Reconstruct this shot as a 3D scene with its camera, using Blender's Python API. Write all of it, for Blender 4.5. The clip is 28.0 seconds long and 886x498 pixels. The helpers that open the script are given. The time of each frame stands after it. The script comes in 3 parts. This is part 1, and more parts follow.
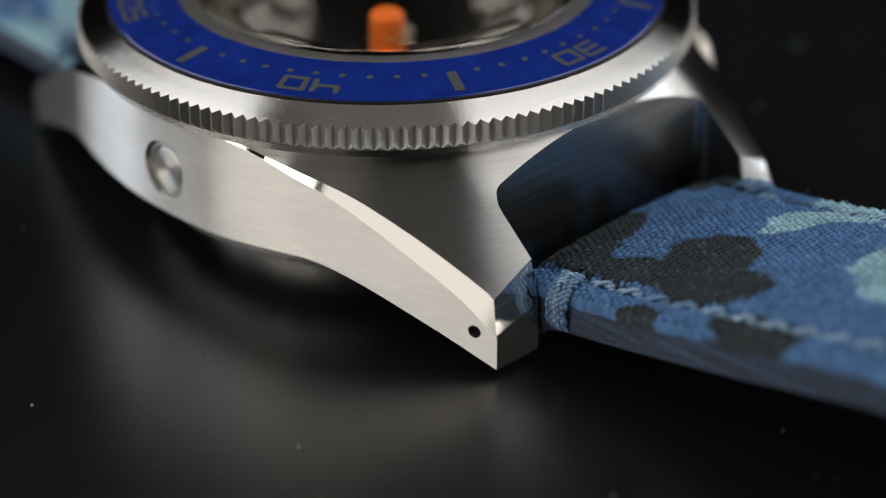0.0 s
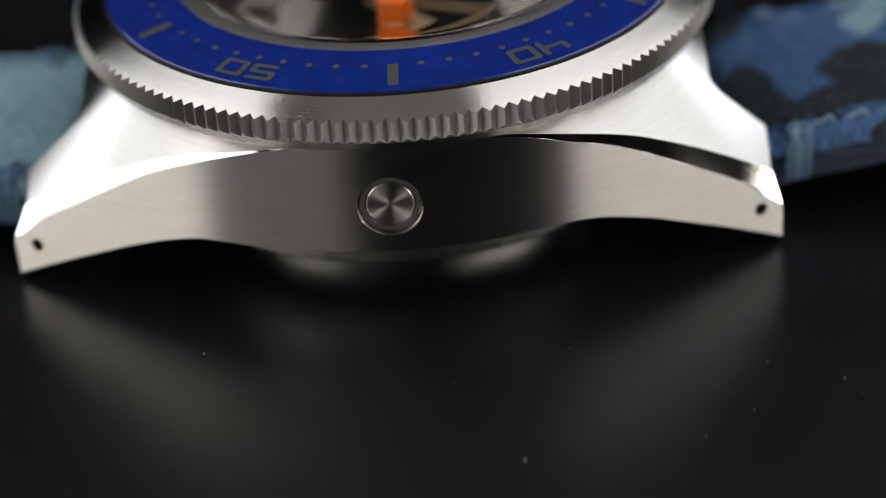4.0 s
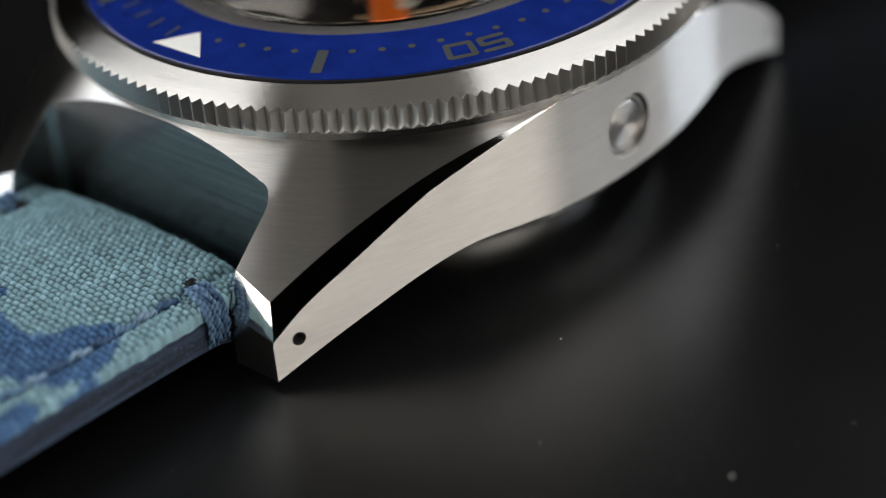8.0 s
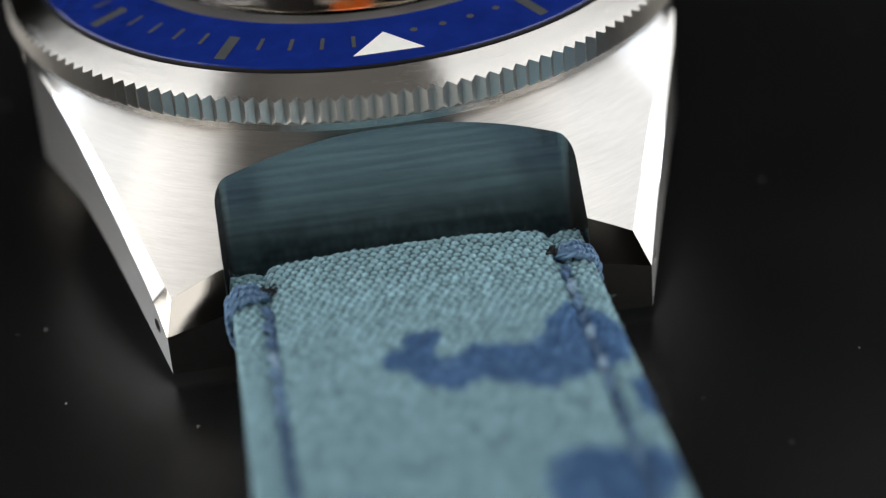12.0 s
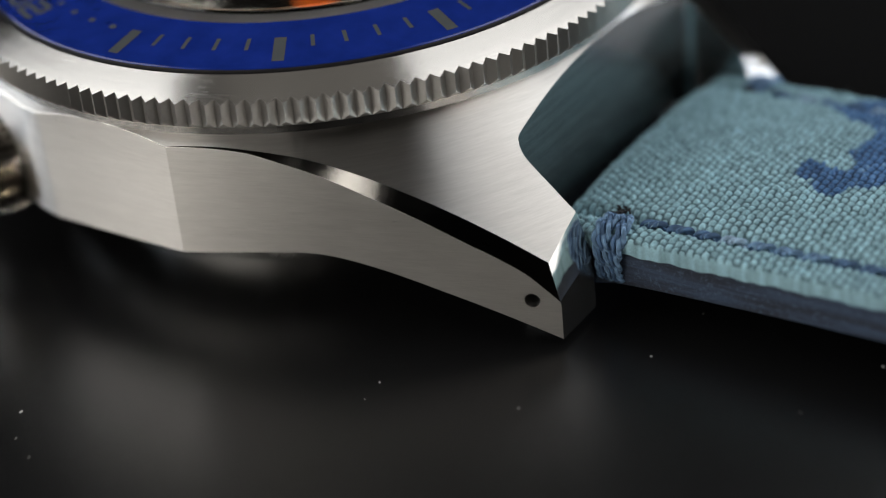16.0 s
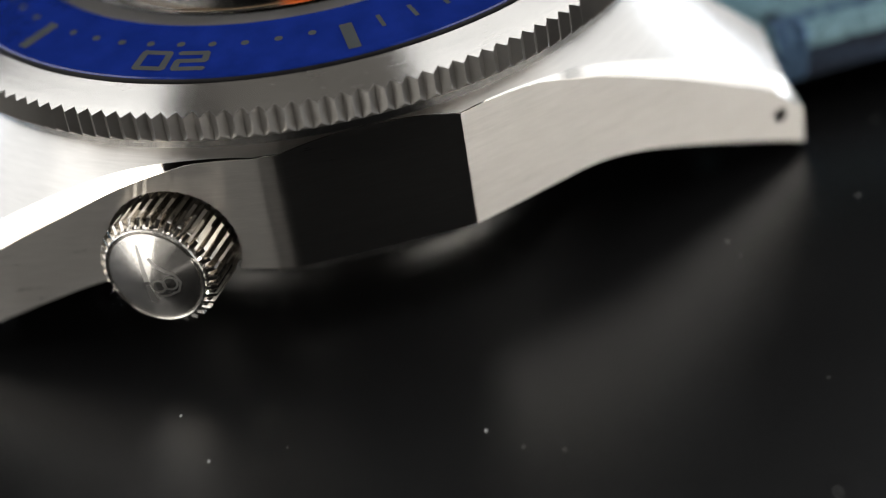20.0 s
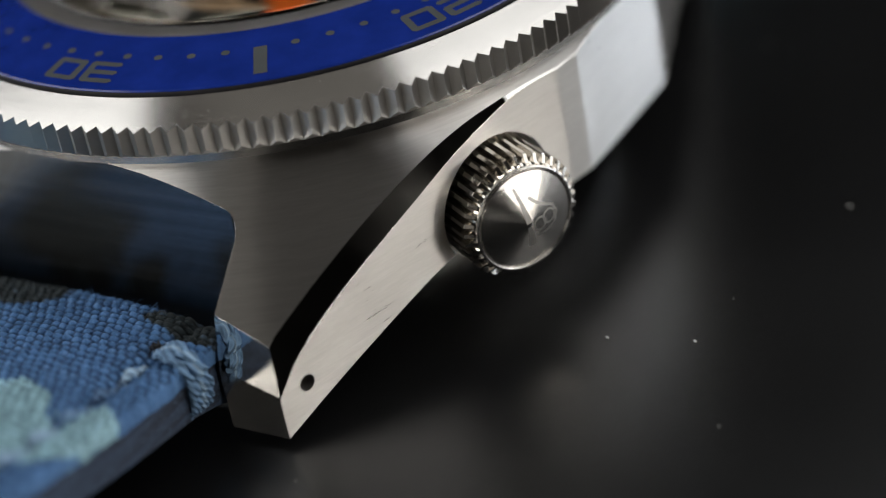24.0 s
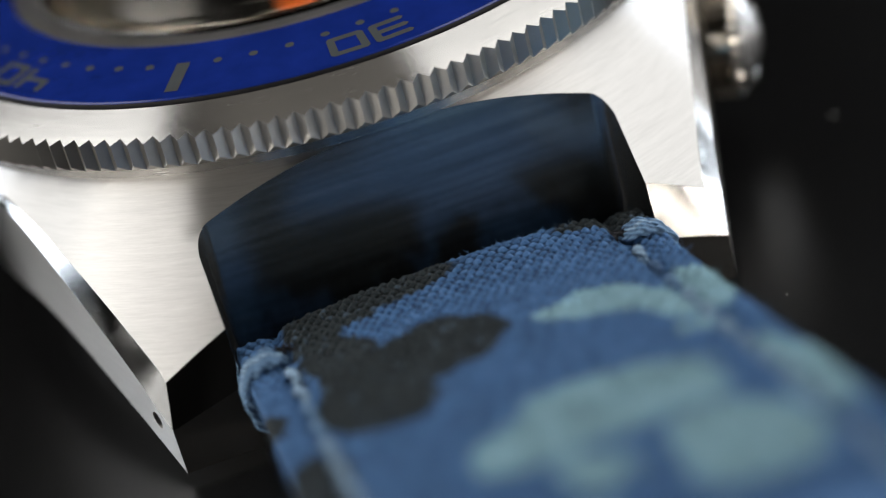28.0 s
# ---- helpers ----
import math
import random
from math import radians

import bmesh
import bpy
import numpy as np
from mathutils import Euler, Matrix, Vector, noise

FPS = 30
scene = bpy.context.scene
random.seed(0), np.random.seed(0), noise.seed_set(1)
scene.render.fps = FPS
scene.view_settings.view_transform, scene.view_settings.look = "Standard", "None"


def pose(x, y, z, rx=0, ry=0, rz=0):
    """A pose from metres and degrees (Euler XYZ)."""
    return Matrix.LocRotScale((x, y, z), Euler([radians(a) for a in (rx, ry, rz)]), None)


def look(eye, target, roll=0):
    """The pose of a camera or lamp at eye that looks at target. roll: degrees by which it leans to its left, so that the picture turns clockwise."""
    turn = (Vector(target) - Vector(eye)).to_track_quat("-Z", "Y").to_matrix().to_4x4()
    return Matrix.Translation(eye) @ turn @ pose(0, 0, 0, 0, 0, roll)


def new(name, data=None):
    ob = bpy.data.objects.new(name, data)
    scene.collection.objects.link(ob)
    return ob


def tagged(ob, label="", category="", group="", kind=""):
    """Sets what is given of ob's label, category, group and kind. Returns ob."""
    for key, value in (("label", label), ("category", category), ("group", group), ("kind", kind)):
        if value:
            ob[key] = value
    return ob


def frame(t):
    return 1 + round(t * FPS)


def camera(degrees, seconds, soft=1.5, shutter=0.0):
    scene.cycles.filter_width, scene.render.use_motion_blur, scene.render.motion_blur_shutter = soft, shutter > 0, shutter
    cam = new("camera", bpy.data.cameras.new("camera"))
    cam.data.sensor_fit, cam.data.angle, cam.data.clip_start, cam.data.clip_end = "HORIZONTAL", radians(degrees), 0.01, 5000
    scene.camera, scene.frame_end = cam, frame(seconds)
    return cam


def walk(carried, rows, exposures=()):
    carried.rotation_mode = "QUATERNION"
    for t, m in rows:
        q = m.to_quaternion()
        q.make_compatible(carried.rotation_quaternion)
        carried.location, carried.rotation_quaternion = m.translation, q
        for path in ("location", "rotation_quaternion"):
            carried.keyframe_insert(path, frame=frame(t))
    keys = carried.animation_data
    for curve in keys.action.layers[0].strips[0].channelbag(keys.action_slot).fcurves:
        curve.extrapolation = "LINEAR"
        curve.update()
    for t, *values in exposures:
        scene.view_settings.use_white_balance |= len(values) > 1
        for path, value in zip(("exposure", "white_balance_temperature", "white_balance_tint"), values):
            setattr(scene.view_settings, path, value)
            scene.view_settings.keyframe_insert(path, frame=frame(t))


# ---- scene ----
cam = camera(24.11, 28.0, soft=1.2)

# ---- turntable and camera ----
MM = 0.001
REST = 14.80  # height of the bezel plane over the turntable, in mm
# seconds, turn of the turntable, camera distance and height over the bezel plane in mm, yaw, pitch, roll
PATH = [
    (0.0, 42.39, 133.14, 52.67, -1.63, -28.88, -0.25),
    (0.5, 47.93, 132.54, 52.73, -1.52, -29.07, -0.82),
    (1.0, 53.47, 131.94, 52.83, -1.43, -29.28, -1.40),
    (1.5, 58.96, 131.36, 53.03, -1.34, -29.53, -1.93),
    (2.0, 64.49, 130.74, 53.29, -1.25, -29.81, -2.44),
    (2.5, 70.02, 130.02, 53.50, -1.19, -30.08, -2.90),
    (3.0, 75.53, 129.16, 53.56, -1.09, -30.32, -3.26),
    (3.5, 81.11, 128.36, 53.48, -0.99, -30.48, -3.68),
    (5.5, 104.72, 126.13, 53.10, -0.76, -30.95, -5.05),
    (6.0, 110.67, 125.52, 52.98, -0.78, -31.09, -5.32),
    (6.5, 116.57, 124.84, 52.84, -0.83, -31.24, -5.47),
    (7.0, 122.47, 124.06, 52.65, -0.84, -31.38, -5.56),
    (7.5, 128.40, 123.19, 52.38, -0.86, -31.50, -5.68),
    (8.0, 134.37, 122.35, 52.07, -0.93, -31.64, -5.68),
    (8.5, 140.51, 121.69, 51.82, -1.04, -31.71, -5.60),
    (9.0, 146.83, 121.26, 51.54, -1.24, -31.74, -5.33),
    (9.5, 153.27, 121.18, 51.28, -1.52, -31.68, -4.74),
    (10.0, 159.75, 121.27, 51.05, -1.74, -31.58, -4.31),
    (10.5, 166.07, 121.30, 50.77, -1.93, -31.48, -4.09),
    (11.0, 172.32, 121.05, 50.40, -2.03, -31.41, -4.13),
    (11.5, 178.34, 120.65, 49.95, -2.11, -31.36, -4.35),
    (12.0, 184.03, 120.15, 49.49, -2.13, -31.33, -4.66),
    (12.5, 189.62, 119.54, 48.98, -2.12, -31.30, -5.02),
    (13.0, 195.35, 119.02, 48.53, -2.18, -31.27, -5.29),
    (15.5, 225.24, 117.43, 47.11, -2.94, -31.00, -5.56),
    (16.0, 231.15, 116.74, 46.76, -3.07, -31.03, -5.79),
    (16.5, 236.99, 115.90, 46.41, -3.05, -31.12, -6.38),
    (17.0, 242.54, 115.07, 46.20, -3.05, -31.24, -6.98),
    (17.5, 248.00, 114.04, 46.00, -3.03, -31.43, -7.65),
    (18.0, 253.42, 112.87, 45.86, -2.99, -31.67, -8.30),
    (18.5, 258.79, 111.77, 45.82, -2.96, -31.92, -8.81),
    (19.0, 264.06, 110.80, 45.87, -2.89, -32.18, -9.14),
    (19.5, 269.23, 109.91, 45.91, -2.87, -32.41, -9.47),
    (20.0, 274.46, 109.10, 45.88, -2.80, -32.64, -9.88),
    (20.5, 279.96, 108.47, 45.74, -2.81, -32.73, -10.08),
    (22.5, 304.64, 106.87, 44.90, -3.06, -32.58, -10.31),
    (23.0, 310.68, 106.47, 44.49, -3.21, -32.47, -10.30),
    (23.5, 316.54, 106.04, 43.90, -3.29, -32.26, -10.44),
    (24.0, 322.20, 105.63, 43.21, -3.18, -32.04, -10.81),
    (24.5, 327.60, 105.24, 42.49, -3.05, -31.77, -11.40),
    (25.0, 332.84, 104.86, 41.72, -2.83, -31.48, -12.04),
    (25.5, 338.23, 104.45, 40.86, -2.64, -31.14, -12.71),
    (26.0, 343.69, 104.04, 39.96, -2.58, -30.77, -13.17),
    (26.5, 349.26, 103.86, 39.17, -2.48, -30.42, -13.57),
    (27.0, 354.96, 103.83, 38.57, -2.39, -30.09, -13.99),
    (27.5, 360.85, 103.71, 38.00, -2.29, -29.82, -14.39),
    (28.0, 366.82, 103.53, 37.44, -2.20, -29.56, -14.76),
]


def camera_pose(d, h, yaw, pitch, roll):
    eye = Vector((0, -d, h + REST)) * MM
    y, p = radians(yaw), radians(pitch)
    ahead = Vector((-math.sin(y) * math.cos(p), math.cos(y) * math.cos(p), math.sin(p)))
    return look(eye, eye + ahead, roll)


walk(cam, [(t, camera_pose(d, h, yaw, pitch, roll)) for t, turn, d, h, yaw, pitch, roll in PATH])

# ---- world and light ----
world = bpy.data.worlds.new("studio")
scene.world = world
world.use_nodes = True
world.node_tree.nodes["Background"].inputs[0].default_value = (0.82, 0.92, 1.08, 1)
world.node_tree.nodes["Background"].inputs[1].default_value = 0.011


def leaning_softbox(name, side, lean, inner, front, back, height, tilt, span, watts, colour):
    """A softbox beside the set that leans over it. Its upper edge runs level at that height, turned by lean in plan; it slopes outwards and down."""
    along = Vector((math.sin(radians(lean)), math.cos(radians(lean)), 0))
    out = Vector((along.y, -along.x, 0)) * side
    down = out * math.cos(radians(tilt)) - Vector((0, 0, math.sin(radians(tilt))))
    mid = Vector((inner, 0, height)) + along * (front + back) / 2 + down * span / 2
    lamp = bpy.data.lights.new(name, "AREA")
    lamp.shape, lamp.size, lamp.size_y, lamp.energy, lamp.color = "RECTANGLE", span, back - front, watts, colour
    ob = new(name, lamp)
    face = down.cross(along)
    if face.z < 0:
        face = -face
    m = Matrix((along.cross(face), along, face)).transposed().to_4x4()
    ob.matrix_world = Matrix.Translation(mid) @ m
    return ob


COOL, WARM = (0.975, 0.98, 0.985), (1.0, 0.955, 0.885)
leaning_softbox("softbox_side", -1, 13.0, -0.150, -0.13, 0.20, 0.35, 45.0, 0.47, 1.10, COOL)
leaning_softbox("softbox_side", 1, -10.7, 0.084, -0.168, 0.165, 0.35, 54.0, 0.422, 0.91, COOL)


def panel_softbox(name, az, el, away, wide, tall, watts, colour):
    """A flat softbox that faces the set from a bearing (clockwise from the far side) and a height angle."""
    lamp = bpy.data.lights.new(name, "AREA")
    lamp.shape, lamp.size, lamp.size_y, lamp.energy, lamp.color = "RECTANGLE", wide, tall, watts, colour
    a, e = radians(az), radians(el)
    spot = Vector((math.sin(a) * math.cos(e), math.cos(a) * math.cos(e), math.sin(e))) * away
    new(name, lamp).matrix_world = look(spot, (0, 0, 0))


panel_softbox("softbox_front", -153.0, 16.0, 0.66, 0.27, 0.20, 0.22, WARM)
for az, wide, tall, watts in ((-119.5, 0.54, 0.32, 2.95), (131.0, 0.56, 0.085, 2.1)):
    low = bpy.data.lights.new("softbox_low", "AREA")
    low.shape, low.size, low.size_y, low.energy, low.color = "RECTANGLE", wide, tall, watts, WARM
    x, y, z = 0.81 * math.sin(radians(az)), 0.81 * math.cos(radians(az)), 0.004 + tall / 2
    new("softbox_low", low).matrix_world = look((x, y, z), (0, 0, z))
for az, watts in ((-70.0, 0.8), (70.0, 1.15)):
    panel_softbox("softbox_back", az, 6.5, 0.85, 0.26, 0.18, watts, (0.80, 0.92, 1.08))

# weak overhead fill, added to brighten the strap and the case's sloping top
top = bpy.data.lights.new("fill_top", "AREA")
top.shape, top.size, top.size_y, top.energy, top.color = "RECTANGLE", 0.24, 0.70, 0.105, WARM
new("fill_top", top).matrix_world = pose(-0.02, 0.08, 0.55)

# ---- materials ----
class Nodes:
    def __init__(self, name):
        self.mat = bpy.data.materials.new(name)
        self.mat.use_nodes = True
        self.tree = self.mat.node_tree
        self.bsdf = self.tree.nodes["Principled BSDF"]

    def add(self, kind, **inputs):
        n = self.tree.nodes.new(kind)
        for k, v in inputs.items():
            self.put(n, k, v)
        return n

    def put(self, n, key, v):
        key = int(key[1:]) if key[0] == "i" and key[1:].isdigit() else key
        if isinstance(v, bpy.types.NodeSocket):
            self.tree.links.new(v, n.inputs[key])
        else:
            n.inputs[key].default_value = v

    def math(self, op, a, b=0.0, c=0.0):
        n = self.tree.nodes.new("ShaderNodeMath")
        n.operation = op
        for k, v in (("i0", a), ("i1", b), ("i2", c)):
            self.put(n, k, v)
        return n.outputs[0]

    def vec(self, op, a, b):
        n = self.tree.nodes.new("ShaderNodeVectorMath")
        n.operation = op
        self.put(n, "i0", a)
        self.put(n, "i1", b)
        return n.outputs[0]

    def mix(self, f, a, b):
        n = self.tree.nodes.new("ShaderNodeMix")
        n.data_type = "RGBA"
        self.put(n, "i0", f)
        self.put(n, "i6", a)
        self.put(n, "i7", b)
        return n.outputs[2]

    def noise(self, vector, scale, detail=2.0, rough=0.5):
        n = self.add("ShaderNodeTexNoise", Scale=scale, Detail=detail, Roughness=rough, Vector=vector)
        return n.outputs[0]

    def ramp(self, v, a, b, lo=0.0, hi=1.0):
        n = self.add("ShaderNodeMapRange", i0=v, i1=a, i2=b, i3=lo, i4=hi)
        return n.outputs[0]

    def coords(self):
        """Object coordinates in millimetres."""
        c = self.add("ShaderNodeTexCoord").outputs["Object"]
        return self.vec("MULTIPLY", c, (1000, 1000, 1000))

    def bump(self, height, strength, distance):
        n = self.add("ShaderNodeBump", Strength=strength, Distance=distance, Height=height)
        self.put(self.bsdf, "Normal", n.outputs[0])

    def set(self, **kw):
        for k, v in kw.items():
            self.put(self.bsdf, k.replace("_", " "), v)


def split(n, v):
    s = n.add("ShaderNodeSeparateXYZ", i0=v)
    return s.outputs[0], s.outputs[1], s.outputs[2]


def join(n, x, y, z):
    return n.add("ShaderNodeCombineXYZ", i0=x, i1=y, i2=z).outputs[0]


def steel(name, rough, aniso, grain, colour=(0.62, 0.60, 0.57, 1), level=False):
    """Steel; grain: how strongly the brushing lines show. They run round the watch, or level along the flanks."""
    n = Nodes(name)
    c = n.coords()
    x, y, z = split(n, c)
    r = n.math("SQRT", n.math("ADD", n.math("MULTIPLY", x, x), n.math("MULTIPLY", y, y)))
    a = n.math("ARCTAN2", y, x)
    fine = n.noise(join(n, n.math("MULTIPLY", a, 7.0), n.math("MULTIPLY", r, 9.0), n.math("MULTIPLY", z, 9.0)), 1.7, 4.0, 0.75)
    wide = n.noise(join(n, n.math("MULTIPLY", a, 4.0), n.math("MULTIPLY", r, 2.6), n.math("MULTIPLY", z, 2.6)), 1.3, 3.0, 0.6)
    if level:
        fine = n.noise(join(n, n.math("MULTIPLY", x, 0.45), n.math("MULTIPLY", y, 0.45), n.math("MULTIPLY", z, 9.0)), 1.7, 4.0, 0.7)
        wide = n.noise(join(n, n.math("MULTIPLY", x, 0.25), n.math("MULTIPLY", y, 0.25), n.math("MULTIPLY", z, 2.6)), 1.3, 3.0, 0.6)
    cloud = n.noise(c, 0.35, 3.0)
    lines = n.math("ADD", n.math("MULTIPLY", fine, 0.65), n.math("MULTIPLY", wide, 0.35))
    dark = tuple(v * (1 - 0.9 * grain) for v in colour[:3]) + (1,)
    n.set(Base_Color=n.mix(n.ramp(lines, 0.37, 0.63), dark, colour), Metallic=1.0)
    n.set(Roughness=n.math("ADD", n.ramp(cloud, 0.3, 0.7, rough - 0.02, rough + 0.02), n.ramp(lines, 0.35, 0.65, -0.12 * grain, 0.12 * grain)))
    if aniso:
        t = n.add("ShaderNodeTangent")
        t.direction_type, t.axis = "RADIAL", "Z"
        n.set(Anisotropic=aniso, Anisotropic_Rotation=0.25, Tangent=t.outputs[0])
    return n.mat


def plain(name, colour, rough, metal=0.0, coat=0.0, vary=0.08, scale=1.2):
    n = Nodes(name)
    c = n.coords()
    f = n.noise(c, scale, 4.0)
    n.set(Base_Color=n.mix(n.ramp(f, 0.3, 0.7), tuple(v * (1 - vary) for v in colour) + (1,), tuple(v * (1 + vary) for v in colour) + (1,)))
    n.set(Roughness=n.ramp(f, 0.3, 0.7, rough * 0.9, rough * 1.1), Metallic=metal, Coat_Weight=coat)
    return n.mat


BRUSHED = steel("brushed_steel", 0.33, 1.0, 0.18, (0.55, 0.535, 0.515, 1))
FLANK = steel("brushed_flank_steel", 0.305, 1.0, 0.14, level=True)
BEZEL = steel("turned_steel", 0.25, 1.0, 0.16)
TOOTH = steel("milled_steel", 0.34, 0.0, 0.08)
EDGELINE = steel("worn_edge_steel", 0.16, 0.0, 0.0)
ENGRAVED = steel("engraved_steel", 0.5, 0.0, 0.1, (0.42, 0.41, 0.39, 1))
POLISHED = steel("polished_steel", 0.06, 0.0, 0.0)
LUGEND = steel("satin_end_steel", 0.22, 0.0, 0.06)
CAP = steel("circular_brushed_steel", 0.24, 1.0, 0.08)
VALVE = steel("circular_brushed_valve_steel", 0.36, 0.9, 0.10)
CROWN = steel("polished_crown_steel", 0.15, 0.0, 0.05, (0.62, 0.58, 0.52, 1))
DARK = plain("dark_gap", (0.01, 0.01, 0.012), 0.5)
BLUE = plain("blue_ceramic", (0.006, 0.020, 0.165), 0.22, 0.0, 0.4, 0.16, 0.6)
LUME = plain("grey_lume", (0.055, 0.060, 0.060), 0.8)
LUME.node_tree.nodes["Principled BSDF"].inputs["Specular IOR Level"].default_value = 0.1
WHITE = plain("white_lume", (0.80, 0.80, 0.76), 0.5, 0, 0, 0.03)
ORANGE = plain("orange_lacquer", (0.85, 0.16, 0.01), 0.3)
DIAL = steel("dark_glossy_dial", 0.10, 0.0, 0.0, (0.11, 0.106, 0.10, 1))
TAN = plain("tan_lacquer", (0.30, 0.20, 0.11), 0.4)
DUST = plain("grey_dust", (0.45, 0.45, 0.43), 0.9)
CREAM = plain("cream_lume", (0.26, 0.25, 0.20), 0.5)
UNDERSIDE = steel("turned_back_steel", 0.26, 0.0, 0.1, (0.55, 0.54, 0.52, 1))
GREEN = plain("green_fibre", (0.05, 0.16, 0.09), 0.8)


def glass():
    n = Nodes("sapphire")
    n.set(Base_Color=(1, 1, 1, 1), Roughness=0.0, Transmission_Weight=1.0, IOR=1.5)
    return n.mat


SAPPHIRE = glass()


def gap_wall():
    """Milled wall between the lugs, with level tool marks."""
    n = Nodes("milled_wall_steel")
    x, y, z = split(n, n.coords())
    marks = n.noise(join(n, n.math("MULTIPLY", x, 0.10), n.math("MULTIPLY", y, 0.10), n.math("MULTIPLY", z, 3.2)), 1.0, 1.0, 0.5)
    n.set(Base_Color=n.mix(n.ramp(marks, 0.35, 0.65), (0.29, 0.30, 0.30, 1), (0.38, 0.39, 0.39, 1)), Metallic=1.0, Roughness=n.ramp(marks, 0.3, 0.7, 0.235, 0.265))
    return n.mat


GAPWALL = gap_wall()


def table_surface():
    n = Nodes("black_satin_acrylic")
    c = n.coords()
    fine = n.noise(c, 11.0, 2.0, 0.6)
    n.set(Base_Color=n.mix(n.noise(c, 0.05, 3.0), (0.0048, 0.0048, 0.0049, 1), (0.0070, 0.0070, 0.0072, 1)))
    n.set(Roughness=n.ramp(n.noise(c, 0.09, 3.0), 0.3, 0.7, 0.20, 0.24))
    n.put(n.bsdf, "Specular IOR Level", 0.38)
    n.bump(fine, 0.7, 0.00002)
    return n.mat


TABLE = table_surface()
ROOM = plain("black_paint", (0.045, 0.04, 0.036), 0.9)


def thread(name, colour):
    n = Nodes(name)
    c = n.coords()
    x, y, z = split(n, c)
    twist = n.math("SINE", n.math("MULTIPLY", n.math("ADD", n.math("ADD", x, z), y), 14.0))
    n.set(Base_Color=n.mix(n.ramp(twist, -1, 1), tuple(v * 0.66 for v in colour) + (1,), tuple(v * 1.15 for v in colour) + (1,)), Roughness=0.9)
    n.bump(twist, 0.7, 0.00010)
    return n.mat


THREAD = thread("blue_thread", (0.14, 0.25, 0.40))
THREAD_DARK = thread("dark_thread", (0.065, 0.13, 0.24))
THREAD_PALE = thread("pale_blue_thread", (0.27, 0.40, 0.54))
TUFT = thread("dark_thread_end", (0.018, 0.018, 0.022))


def layered_edge():
    n = Nodes("layered_strap_edge")
    c = n.coords()
    x, y, z = split(n, c)
    layers = n.noise(join(n, n.math("MULTIPLY", y, 0.12), n.math("MULTIPLY", x, 0.1), n.math("MULTIPLY", z, 1.9)), 1.0, 3.0, 0.6)
    fray = n.noise(c, 5.0, 4.0, 0.7)
    col = n.mix(n.ramp(layers, 0.38, 0.62), (0.012, 0.017, 0.030, 1), (0.030, 0.050, 0.090, 1))
    n.set(Base_Color=n.mix(n.ramp(fray, 0.54, 0.74), col, (0.07, 0.11, 0.17, 1)), Roughness=0.85)
    n.bump(n.math("ADD", layers, n.math("MULTIPLY", fray, 0.5)), 0.8, 0.0002)
    return n.mat


EDGE = layered_edge()


